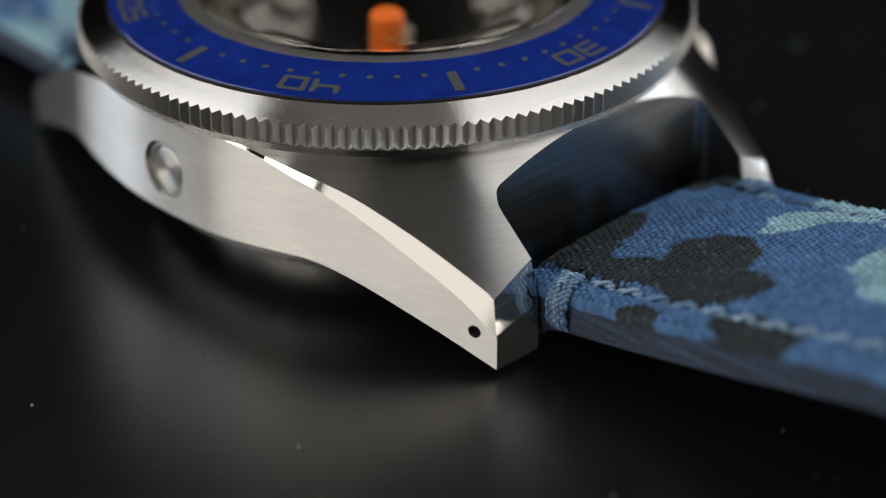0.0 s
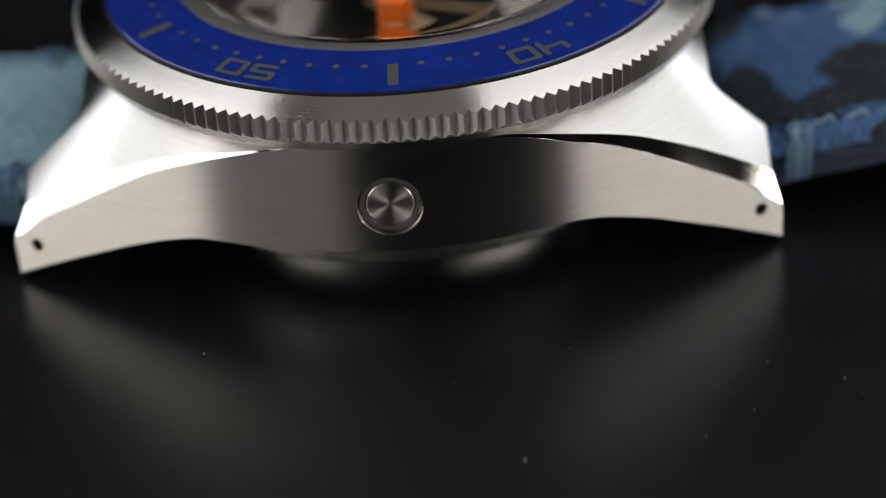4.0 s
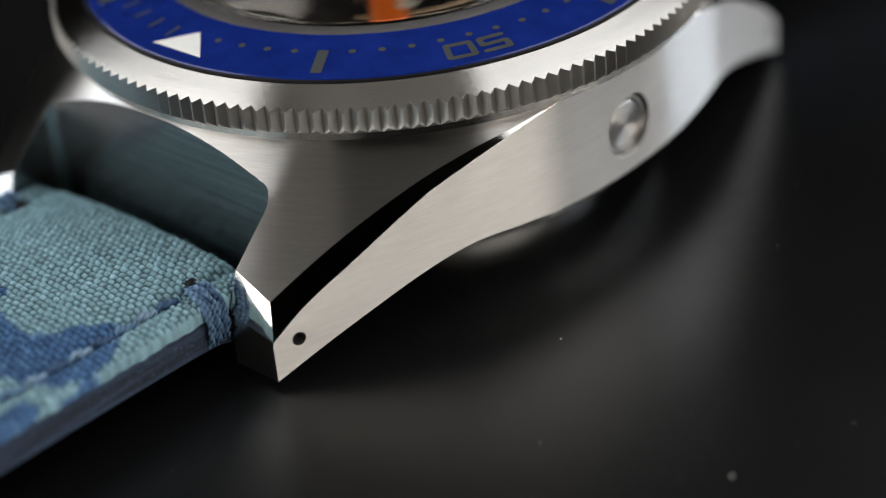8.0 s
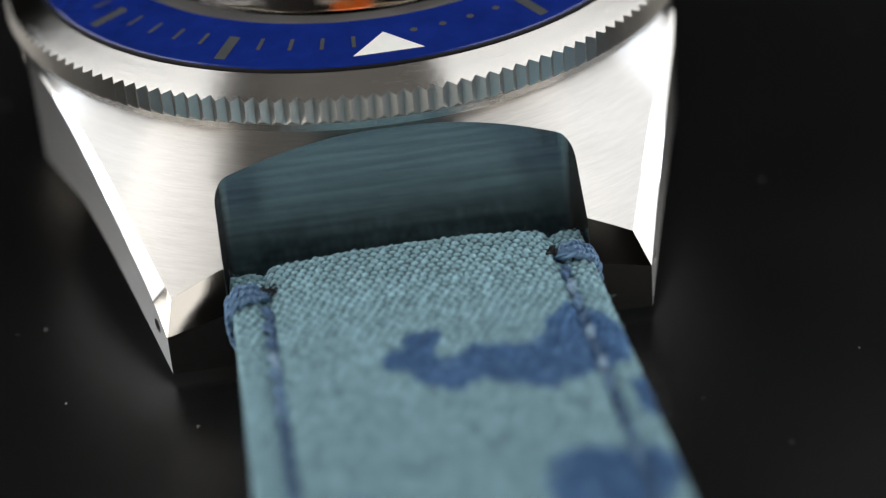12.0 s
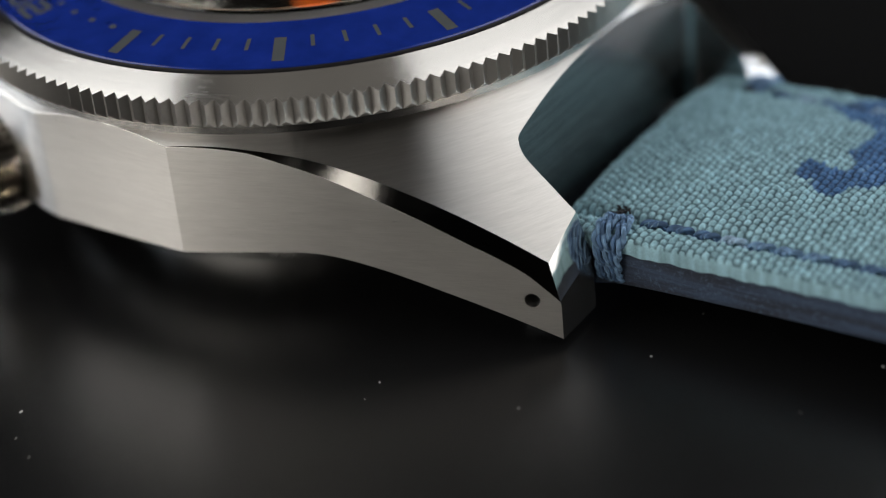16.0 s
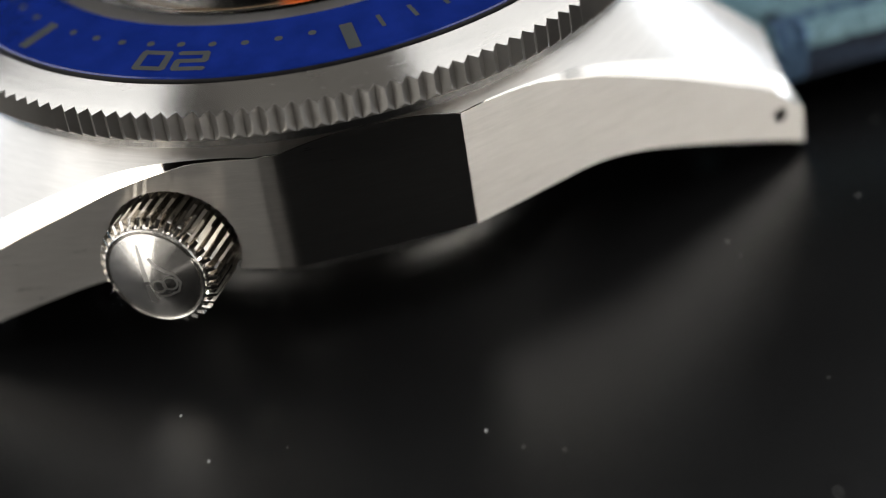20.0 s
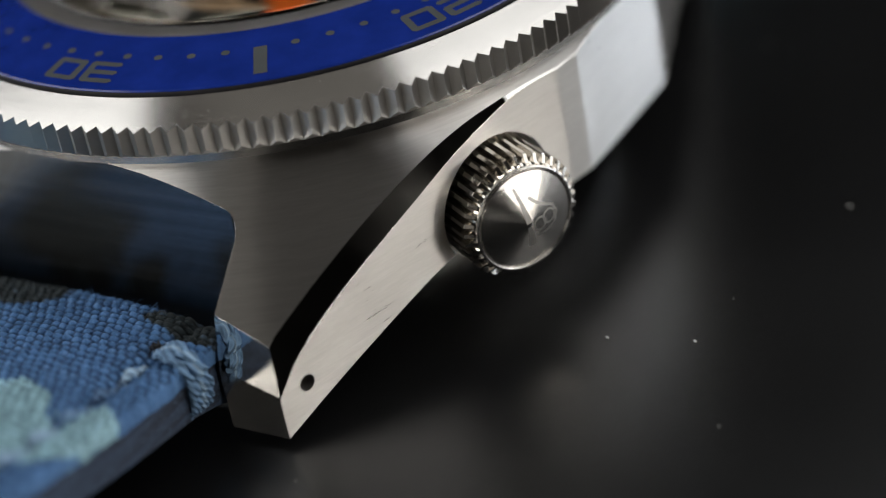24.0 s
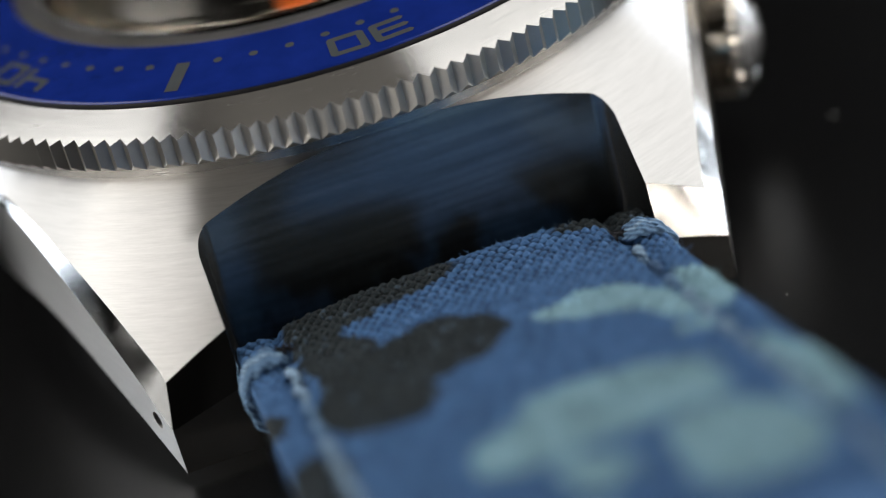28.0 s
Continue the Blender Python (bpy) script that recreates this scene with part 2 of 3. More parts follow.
def canvas(name, ground, blotches):
    """Woven canvas with printed blotches: (colour, [(x, y, half width, half length, turn), ...])."""
    n = Nodes(name)
    c = n.coords()
    x, y, z = split(n, c)
    wob = n.add("ShaderNodeTexNoise", Scale=0.42, Detail=2.0, Roughness=0.5, Vector=c).outputs["Color"]
    wx, wy, wz = split(n, n.vec("MULTIPLY", n.vec("SUBTRACT", wob, (0.5, 0.5, 0.5)), (3.0, 3.0, 0)))
    px, py = n.math("ADD", x, wx), n.math("ADD", y, wy)
    wash = n.noise(c, 0.45, 5.0, 0.65)
    col = n.mix(n.ramp(wash, 0.3, 0.7), tuple(v * 0.90 for v in ground) + (1,), tuple(v * 1.10 for v in ground) + (1,))
    for colour, spots in blotches:
        near = None
        for sx, sy, rx, ry, turn in spots:
            ca, sa = math.cos(radians(turn)), math.sin(radians(turn))
            ox, oy = n.math("SUBTRACT", px, sx), n.math("SUBTRACT", py, sy)
            dx = n.math("DIVIDE", n.math("ADD", n.math("MULTIPLY", ox, ca), n.math("MULTIPLY", oy, sa)), rx)
            dy = n.math("DIVIDE", n.math("SUBTRACT", n.math("MULTIPLY", oy, ca), n.math("MULTIPLY", ox, sa)), ry)
            d = n.math("ADD", n.math("MULTIPLY", dx, dx), n.math("MULTIPLY", dy, dy))
            near = d if near is None else n.math("SMOOTH_MIN", near, d, 0.45)
        tint = n.mix(n.ramp(wash, 0.3, 0.7), tuple(v * 0.8 for v in colour) + (1,), tuple(v * 1.2 for v in colour) + (1,))
        col = n.mix(n.ramp(near, 0.86, 1.14, 1.0, 0.0), col, tint)
    # yarn by yarn tone, and fine fibres; the weave itself is in the mesh
    tone = n.noise(n.vec("MULTIPLY", c, (2.4, 2.4, 0.2)), 1.0, 1.0)
    fibre = n.noise(c, 11.0, 4.0, 0.75)
    patch = n.noise(c, 1.1, 3.0)
    shade = n.math("MULTIPLY", n.ramp(fibre, 0.30, 0.70, 0.84, 1.16), n.ramp(tone, 0.3, 0.7, 0.74, 1.22))
    pale = n.math("ADD", n.ramp(fibre, 0.58, 0.76, 0.0, 0.26), n.math("MULTIPLY", n.ramp(tone, 0.58, 0.72, 0.0, 0.24), n.ramp(patch, 0.45, 0.6)))
    # shade between the yarns is put into the colour: low points go darker
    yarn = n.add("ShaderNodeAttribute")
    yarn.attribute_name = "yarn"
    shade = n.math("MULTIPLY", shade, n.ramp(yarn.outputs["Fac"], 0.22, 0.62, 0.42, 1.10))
    col = n.mix(pale, col, tuple(0.8 * v + g for v, g in zip(ground, (0.09, 0.11, 0.125))) + (1,))
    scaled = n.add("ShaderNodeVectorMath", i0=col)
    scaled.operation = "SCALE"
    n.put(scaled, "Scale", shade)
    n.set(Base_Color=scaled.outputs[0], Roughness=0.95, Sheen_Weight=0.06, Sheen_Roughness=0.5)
    n.put(n.bsdf, "Specular IOR Level", 0.1)
    n.bump(fibre, 0.8, 0.00012)
    return n.mat


TEAL, MID, NIGHT = (0.285, 0.470, 0.535), (0.078, 0.172, 0.345), (0.033, 0.041, 0.044)
FABRIC_TEAL = canvas("teal_canvas", TEAL, [(MID, [(0.9, 34.7, 1.8, 1.0, 0), (0.3, 33.3, 0.8, 1.1, 0), (-1.6, 36.0, 2.7, 1.5, 15), (-5.2, 36.4, 3.2, 2.3, 0), (-7.8, 34.0, 2.1, 3.2, 0),
                                                 (-6.8, 46.2, 3.1, 2.5, 10), (5.2, 46.4, 1.7, 1.5, 0), (-10.0, 40.0, 0.8, 2.5, 0)])])
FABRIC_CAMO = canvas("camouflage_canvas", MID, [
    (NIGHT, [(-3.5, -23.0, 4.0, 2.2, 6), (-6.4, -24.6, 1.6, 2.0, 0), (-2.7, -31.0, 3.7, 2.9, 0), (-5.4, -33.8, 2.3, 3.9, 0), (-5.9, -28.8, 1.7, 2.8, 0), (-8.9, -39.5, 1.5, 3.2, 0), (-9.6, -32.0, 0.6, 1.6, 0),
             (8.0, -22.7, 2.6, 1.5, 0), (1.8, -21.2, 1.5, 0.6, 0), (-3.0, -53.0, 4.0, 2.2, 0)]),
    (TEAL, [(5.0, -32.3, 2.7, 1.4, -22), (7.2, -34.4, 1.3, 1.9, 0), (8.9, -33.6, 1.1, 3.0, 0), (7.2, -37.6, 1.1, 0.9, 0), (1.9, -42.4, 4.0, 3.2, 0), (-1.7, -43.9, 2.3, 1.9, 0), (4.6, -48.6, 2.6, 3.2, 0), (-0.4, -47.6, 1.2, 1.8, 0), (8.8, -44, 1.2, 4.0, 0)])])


# ---- mesh helpers ----
def finish(name, bm, material, parent=None, label="", angle=30.0, smooth=True):
    bmesh.ops.remove_doubles(bm, verts=bm.verts, dist=1e-7)
    bmesh.ops.recalc_face_normals(bm, faces=bm.faces)
    me = bpy.data.meshes.new(name)
    bm.to_mesh(me)
    bm.free()
    me.materials.append(material)
    if smooth:
        me.polygons.foreach_set("use_smooth", [True] * len(me.polygons))
        me.set_sharp_from_angle(angle=radians(angle))
    ob = new(name, me)
    if parent:
        ob.parent = parent
    if label:
        ob["label"] = label
    return ob


def part(name, bm, material, parent, label="", angle=30.0, smooth=True):
    """One mesh object under a thing or a part."""
    return finish(name, bm, material, parent, label, angle, smooth)


def quad(bm, *pts):
    return bm.faces.new([bm.verts.new(Vector(p) * MM) for p in pts])


def grid(bm, rows, closed=False, slot=0):
    """Faces between rows of points (mm)."""
    made = [[bm.verts.new(Vector(p) * MM) for p in row] for row in rows]
    for a, b in zip(made, made[1:]):
        n = len(a)
        for j in range(n if closed else n - 1):
            k = (j + 1) % n
            try:
                bm.faces.new((a[j], a[k], b[k], b[j])).material_index = slot
            except ValueError:
                pass
    return made


def turned(profile, steps=180):
    """A surface of revolution about z from (radius, z) pairs."""
    bm = bmesh.new()
    rows = [[(r * math.cos(2 * math.pi * k / steps), r * math.sin(2 * math.pi * k / steps), z) for k in range(steps)] for r, z in profile]
    grid(bm, rows, closed=True)
    return bm


def smooth_table(table, v):
    """Monotone smooth interpolation through a table."""
    xs, ys = [a for a, _ in table], [b for _, b in table]
    if v <= xs[0]:
        return ys[0]
    if v >= xs[-1]:
        return ys[-1]
    k = max(i for i in range(len(xs) - 1) if xs[i] <= v)

    def slope(i):
        if i == 0:
            return (ys[1] - ys[0]) / (xs[1] - xs[0])
        if i == len(xs) - 1:
            return (ys[-1] - ys[-2]) / (xs[-1] - xs[-2])
        return (ys[i + 1] - ys[i - 1]) / (xs[i + 1] - xs[i - 1])
    h = xs[k + 1] - xs[k]
    s = (v - xs[k]) / h
    m0, m1 = slope(k) * h, slope(k + 1) * h
    return ys[k] * (2 * s**3 - 3 * s**2 + 1) + m0 * (s**3 - 2 * s**2 + s) + ys[k + 1] * (3 * s**2 - 2 * s**3) + m1 * (s**3 - s**2)


def thing(name, label, category):
    return tagged(new(name), label, category)


# ---- the place: turntable, bench, black studio ----
def room():
    for name, (x0, x1, y0, y1, z0, z1) in {
            "floor": (-2, 2, -2, 2, -0.86, -0.82), "ceiling": (-2, 2, -2, 2, 1.6, 1.64), "wall_north": (-2, 2, 2, 2.05, -0.82, 1.6),
            "wall_south": (-2, 2, -2.05, -2, -0.82, 1.6), "wall_east": (2, 2.05, -2, 2, -0.82, 1.6), "wall_west": (-2.05, -2, -2, 2, -0.82, 1.6)}.items():
        bm = bmesh.new()
        bmesh.ops.create_cube(bm, size=1.0, matrix=Matrix.LocRotScale(((x0 + x1) / 2, (y0 + y1) / 2, (z0 + z1) / 2), None, (x1 - x0, y1 - y0, z1 - z0)))
        tagged(finish(name, bm, ROOM, smooth=False), "matt black painted studio surface", "wall" if "wall" in name else name, kind="structure")


room()


def bench():
    """A bench under the turntable, with its origin where the lens is set sharp."""
    spot = Vector((0, -0.0225, 0.006))
    bm = bmesh.new()
    bmesh.ops.create_cube(bm, size=1.0, matrix=Matrix.LocRotScale(Vector((0, 0, -0.036)) - spot, None, (1.1, 0.8, 0.03)))
    for x in (-0.5, 0.5):
        for y in (-0.35, 0.35):
            bmesh.ops.create_cube(bm, size=1.0, matrix=Matrix.LocRotScale(Vector((x, y, -0.4355)) - spot, None, (0.05, 0.05, 0.769)))
    ob = tagged(finish("workbench", bm, ROOM, smooth=False), "black painted workbench under the turntable", "bench")
    ob.location = spot
    return ob


BENCH = bench()
cam.data.dof.use_dof = True
cam.data.dof.focus_object = BENCH
cam.data.dof.aperture_fstop = 15.0
cam.data.dof.aperture_blades = 7


def turntable():
    root = thing("turntable", "slowly turning black satin acrylic display turntable", "turntable")
    part("disc", turned([(0.01, 0), (60, 0), (149, 0), (150, -0.6), (150, -5), (149, -6), (0.01, -6)], 128), TABLE, root)
    part("base", turned([(0.01, -6), (90, -6), (90, -20.5), (88, -21), (0.01, -21)], 96), ROOM, root, "matt black round base")
    return root


TURNTABLE = turntable()

# ---- the watch ----
WATCH = thing("wristwatch", "steel diver's wristwatch with blue bezel on camouflage canvas strap", "watch")
CX, CY = 0.03, 0.28   # the case lies a little off the bezel's centre
GAP_X, LUG_X = 9.2, 10.0
GAP_Y = {1: 19.85, -1: 20.2}   # wall between the lugs at the twelve and the six o'clock end


def cone(x, y):
    """Height of the case's sloping top, turned like a cone, a little fuller towards the strap."""
    r, a = math.hypot(x + CX, y + CY), abs(x)
    full = 0.33 * min(1.0, max(0.0, (15.5 - a) / 5.5)) * min(1.0, a / 10)
    return min(-5.94 - 0.98 * (r - 22.7) + full, -2.9) if r > 14.5 else -6.2


def side_x(s, y):
    """Half width of the case at y; s: -1 the plain flank, 1 the flank with facets."""
    a = abs(y)
    if s < 0:
        return 19.6 - 0.0131 * a * a if a < 12.6 else 17.52 - (0.352 if y > 0 else 0.33) * (a - 12.6)
    if a <= 4.55:
        return 20.02
    if y > 0:
        return 20.02 - 0.328 * (a - 4.55)
    return 20.02 - 0.2 * min(a - 4.55, 1.45) - 0.353 * max(0.0, a - 6)


def bevel(s, y):
    """Width of the polished bevel in plan at y, and the height of its lower edge."""
    a = abs(y)
    start = 5.5 if s < 0 else 4.6
    if a <= start:
        return 0.0, 0.0
    w = smooth_table([(start, 0.0), (9, 0.15), (12, 0.38), (16, 0.58), (20, 0.78), (23.5, 0.95), (24.5, 0.95)], a)
    low = [(start, -3.35), (7, -3.45), (9, -3.75), (11, -4.3), (13, -5.0), (15, -5.97), (17, -7.05), (19, -8.2), (21, -9.38), (22.4, -10.35), (23.4, -11.2), (24.4, -12.05)]
    if s > 0:
        low = [(start, -3.74), (7, -3.80), (8.5, -4.08), (10, -4.52), (12.7, -5.42), (15.3, -6.6), (17.8, -7.75), (20.3, -9.0), (22.2, -10.15), (23.4, -11.1), (24.4, -12.0)]
    z, grown = smooth_table(low, a), min(1.0, (a - start) / 5)
    if s > 0:
        w *= 0.84 if y < 0 else 0.8
    elif y > 0:
        w *= 1 + 0.2 * grown
        z += 0.27 * min(1.0, max(0.0, (a - 20) / 3))
    else:
        w *= 1 - (0.27 + 0.2 * min(1.0, max(0.0, (15 - a) / 3))) * grown
    if s > 0:
        z += (0.15 - 0.22 * max(0.0, 1 - abs(a - 20) / 4) if y > 0 else 0.33) * grown
    elif y < 0:
        z -= 0.20 * max(0.0, 1 - abs(a - 11) / 4)
    return max(w, 0.0), z


def under(y):
    return smooth_table([(0, -10.45), (5, -10.38), (9, -10.12), (12, -10.0), (15, -10.65), (19.4, -12.25), (22, -13.3), (24.45, -14.36)], abs(y))


def inner_x(y):
    d = min(1.0, max(0.0, abs(y) - GAP_Y[1 if y > 0 else -1]))
    return GAP_X + (LUG_X - GAP_X) * math.sqrt(1 - (1 - d)**2)


def tip_y(x, z):
    """Where the lug ends: a polished facet above, a plain end below."""
    low = -11.0 - 0.33 * (abs(x) - 10)
    return 24.42 if z <= low else 24.36 - 0.36 * (z - low)


PICKS = ((0, lambda f: f[0]), (1, lambda f: [f[0][-1], f[1][0]]), (3, lambda f: f[1]), (0, lambda f: [f[1][-1]] + f[2]))


def case_mesh():
    bm = bmesh.new()
    m2, k = 7, 9

    def flank(s, y, xin):
        """Outer block of one section: top from xin outwards, bevel, side, underside back to xin."""
        xs = side_x(s, y)
        w, d = bevel(s, y)
        xt = xs - w - 0.02
        top = [(s * (xin + (xt - xin) * j / m2), y, cone(s * (xin + (xt - xin) * j / m2), y)) for j in range(m2 + 1)]
        zb = min(top[-1][2] - 0.03 - 0.85 * w, d)
        low = under(y)
        wall = [(s * xs, y, zb + (low - zb) * j / k) for j in range(k + 1)]
        back = [(s * (xs + (xin - xs) * j / m2), y, low) for j in range(1, m2 + 1)]
        return top, wall, back

    ys = sorted({round(v, 4) for v in list(np.linspace(-GAP_Y[-1], GAP_Y[1], 70)) + [-4.55, 4.55, -6, 6, -9, 9]})
    inner = np.linspace(-GAP_X, GAP_X, 25)
    grid(bm, [[(x, y, cone(x, y)) for x in inner] for y in ys])
    grid(bm, [[(x, y, under(y)) for x in inner] for y in ys])
    for s in (-1, 1):
        secs = [flank(s, y, GAP_X) for y in ys]
        for slot, pick in PICKS:
            grid(bm, [pick(f) for f in secs], slot=slot)
    for e in (-1, 1):
        y = e * GAP_Y[e]
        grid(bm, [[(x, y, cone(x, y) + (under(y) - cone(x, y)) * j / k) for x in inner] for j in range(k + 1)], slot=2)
        for s in (-1, 1):
            lug = [e * (GAP_Y[e] + v) for v in [1 - math.cos(radians(11.25 * k)) for k in range(9)] + [1.5, 2.0, 2.5, 2.85, 3.1]] + [None]
            rows = []
            for v in lug:
                if v is not None:
                    t, wl, b = flank(s, v, inner_x(v))
                else:
                    # the end: the section is bent to the shape of the lug's tip
                    t, wl, b = flank(s, e * 23.5, LUG_X)
                    xs = side_x(s, e * 24.42)

                    def bend(p):
                        yy = e * tip_y(p[0], p[2])
                        return (p[0], yy, p[2])
                    top_y = 23.5 if e > 0 else 23.72
                    t = [(p[0], e * top_y, cone(p[0], e * top_y)) for p in t]
                    zb = -11.75 if s < 0 < e else -12.02
                    wl = [(s * xs, e * 24.36, zb)] + [(s * xs, e * 24.42, zb + (under(24.42) - zb) * j / k) for j in range(1, k + 1)]
                    b = [(s * (xs + (LUG_X - xs) * j / m2), e * 24.42, under(24.42)) for j in range(1, m2 + 1)]
                rows.append((t, wl, b))
            for slot, pick in PICKS:
                grid(bm, [pick(f) for f in rows], slot=slot)
            # inner wall of the lug
            walls = []
            for f in rows[:-1]:
                a, b = Vector(f[0][0]), Vector(f[2][-1])
                walls.append([tuple(a.lerp(b, j / k)) for j in range(k + 1)])
            a, low, b = Vector(rows[-1][0][0]), Vector((s * LUG_X, e * 24.36, -11.0)), Vector(rows[-1][2][-1])
            walls.append([tuple(a.lerp(low, j / 3)) for j in range(4)] + [tuple(low.lerp(b, j / 6)) for j in range(1, 7)])
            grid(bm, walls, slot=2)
            # end of the lug: polished facet, then the plain end
            t, wl, bk = rows[-1]
            n = m2
            line = [tuple(low.lerp(Vector(wl[0]), j / n)) for j in range(n + 1)]
            grid(bm, [[tuple(Vector(p).lerp(Vector(q), j / 3)) for p, q in zip(t, line)] for j in range(4)], slot=1)
            foot = [bk[-1 - j] for j in range(m2)] + [wl[-1]]
            end = [[tuple(Vector(p).lerp(Vector(q), j / 6)) for p, q in zip(line, foot)] for j in range(6)] + [foot]
            grid(bm, end, slot=5)
    for v in bm.verts:
        v.co.x += CX * MM
        v.co.y += CY * MM
    return bm


def tool(radius, length, at, way, steps=32):
    """A plain round cutter."""
    bm = bmesh.new()
    bmesh.ops.create_cone(bm, cap_ends=True, segments=steps, radius1=radius * MM, radius2=radius * MM, depth=length * MM,
                          matrix=Matrix.Translation(Vector(at) * MM) @ Vector(way).to_track_quat("Z", "Y").to_matrix().to_4x4())
    me = bpy.data.meshes.new("cutter")
    bm.to_mesh(me)
    bm.free()
    return new("cutter", me)


CROWN_WAY = Vector((math.cos(radians(-30)), math.sin(radians(-30)), 0))
CROWN_Z = -8.78


def case():
    ob = part("case", case_mesh(), BRUSHED, WATCH, "brushed steel case with polished bevels", angle=18)
    ob.data.materials.append(POLISHED)
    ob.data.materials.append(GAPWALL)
    ob.data.materials.append(FLANK)
    ob.data.materials.append(EDGELINE)
    ob.data.materials.append(LUGEND)
    cuts = []
    for sx in (-1, 1):
        for sy in (-1, 1):
            cuts.append(tool(0.42, 5.0, (sx * 13.0 + CX, sy * 22.65 + CY, -12.05), (sx, 0.3 * sy, 0)))
    cuts.append(tool(3.42, 4.0, CROWN_WAY * (19.5 + 2.0) + Vector((0, 0, CROWN_Z)), CROWN_WAY, 64))
    cuts.append(tool(1.98, 3.6, (-20.2, 0.2, -7.4), (1, 0, 0), 64))
    for c in cuts:
        mod = ob.modifiers.new("cut", "BOOLEAN")
        mod.operation, mod.object, mod.solver = "DIFFERENCE", c, "EXACT"
    soft = ob.modifiers.new("edges", "BEVEL")
    soft.limit_method, soft.angle_limit, soft.width, soft.segments, soft.material = "ANGLE", radians(24), 0.11 * MM, 3, 4
    deps = bpy.context.evaluated_depsgraph_get()
    me = bpy.data.meshes.new_from_object(ob.evaluated_get(deps))
    ob.modifiers.clear()
    ob.data = me
    for c in cuts:
        bpy.data.objects.remove(c)
    me.polygons.foreach_set("use_smooth", [True] * len(me.polygons))
    me.set_sharp_from_angle(angle=radians(18))
    kinds = {}
    for p in me.polygons:
        for k in p.edge_keys:
            kinds.setdefault(k, set()).add(p.material_index)
    sharp = me.attributes["sharp_edge"].data
    for e in me.edges:
        if len(kinds.get(e.key, ())) > 1:
            sharp[e.index].value = True
    return ob


case()
part("caseback", turned([(17.4, -9.9), (17.4, -11.7), (17.3, -11.82), (17.0, -11.86), (17.0, -12.75), (16.85, -12.95), (16.5, -13.05), (13.4, -13.4), (13.0, -14.75), (12.8, -14.8), (0.01, -14.8)]), UNDERSIDE, WATCH, "turned steel case back")

TEETH = 160


def bezel():
    bm = bmesh.new()
    tip, root = 21.12, 20.76

    def top(r):
        return -0.18 - 0.37 * (r - 18.95)
    rows = [[] for _ in range(11)]
    n = TEETH * 2
    for k in range(n):
        a = 2 * math.pi * k / n
        r = tip if k % 2 else root
        u = Vector((math.cos(a), math.sin(a), 0))
        prof = [(13.9, -1.2), (19.06, -1.2), (19.06, -0.27), (19.12, top(19.12)), (19.8, top(19.8)), (20.70, top(20.70)), (r, top(r) - (0.04 if k % 2 else 0.01)),
                (r, -2.12 if k % 2 else -2.52), (20.55, -2.60), (20.5, -3.05), (19.4, -3.5)]
        for row, (q, z) in zip(rows, prof):
            row.append((u.x * q, u.y * q, z))
    grid(bm, rows[:7], closed=True)
    grid(bm, rows[6:9], closed=True, slot=1)
    grid(bm, rows[8:], closed=True)
    ob = part("bezel", bm, BEZEL, WATCH, "knurled brushed steel rotating bezel", angle=20)
    ob.data.materials.append(TOOTH)
    return ob


BEZEL_OB = bezel()


def insert_z(r):
    return 0.02 - 0.13 * (r - 18.3)


INSERT = part("bezel_insert", turned([(14.4, -0.8), (14.4, insert_z(14.4) - 0.05), (14.46, insert_z(14.46)), (18.78, insert_z(18.78)), (18.84, insert_z(18.84) - 0.06), (18.84, -0.9)], 240),
              BLUE, WATCH, "glossy blue ceramic bezel insert")
part("insert_seal", turned([(18.855, -0.13), (18.86, -0.42), (19.08, -0.40)], 200), DARK, BEZEL_OB, "thin black gap ring")
TWIST = -0.0271


def mark(name, outline, minute, material, label=""):
    """A flat mark on the insert; outline in mm: x along the ring (clockwise), y the radius."""
    a = radians(6 * minute) + TWIST
    bm = bmesh.new()
    tops = []
    for x, r in outline:
        b = a + x / r
        tops.append((r * math.sin(b), r * math.cos(b), insert_z(r) + 0.018))
    f = quad(bm, *tops)
    if f.normal.z < 0:
        f.normal_flip()
    return part(name, bm, material, INSERT, label, smooth=False)


def marks():
    for m in (5, 10, 15, 25, 35, 45, 55):
        w = 0.33
        mark("minute_bar", [(-w, 16.06), (w, 16.06), (w, 18.3), (-w, 18.3)], m, LUME)
    for m in list(range(1, 15)):
        if m % 5:
            mark("minute_dash", [(-0.11, 16.05), (0.11, 16.05), (0.11, 17.15), (-0.11, 17.15)], m, LUME)
    for m in range(16, 60):
        if m % 5 or m % 10 == 0:
            pts = [(0.22 * math.cos(k * math.pi / 6), 16.2 + 0.20 * math.sin(k * math.pi / 6)) for k in range(12)]
            if m % 10 == 0:
                pts = [(x, r - 0.12) for x, r in pts]
            elif m % 10 in (1, 9) and m not in (59, 16):
                pts = [(x, r - 0.08) for x, r in pts]
            mark("minute_dot", pts, m, LUME)
    mark("minute_triangle", [(-2.0, 18.05), (0, 15.93), (2.0, 18.05)], 0, WHITE, "white luminous triangle")


marks()


FIGURES = {"0": "111101101101111", "2": "111001111100111", "3": "111001111001111", "4": "101101111001001", "5": "111100111001111"}


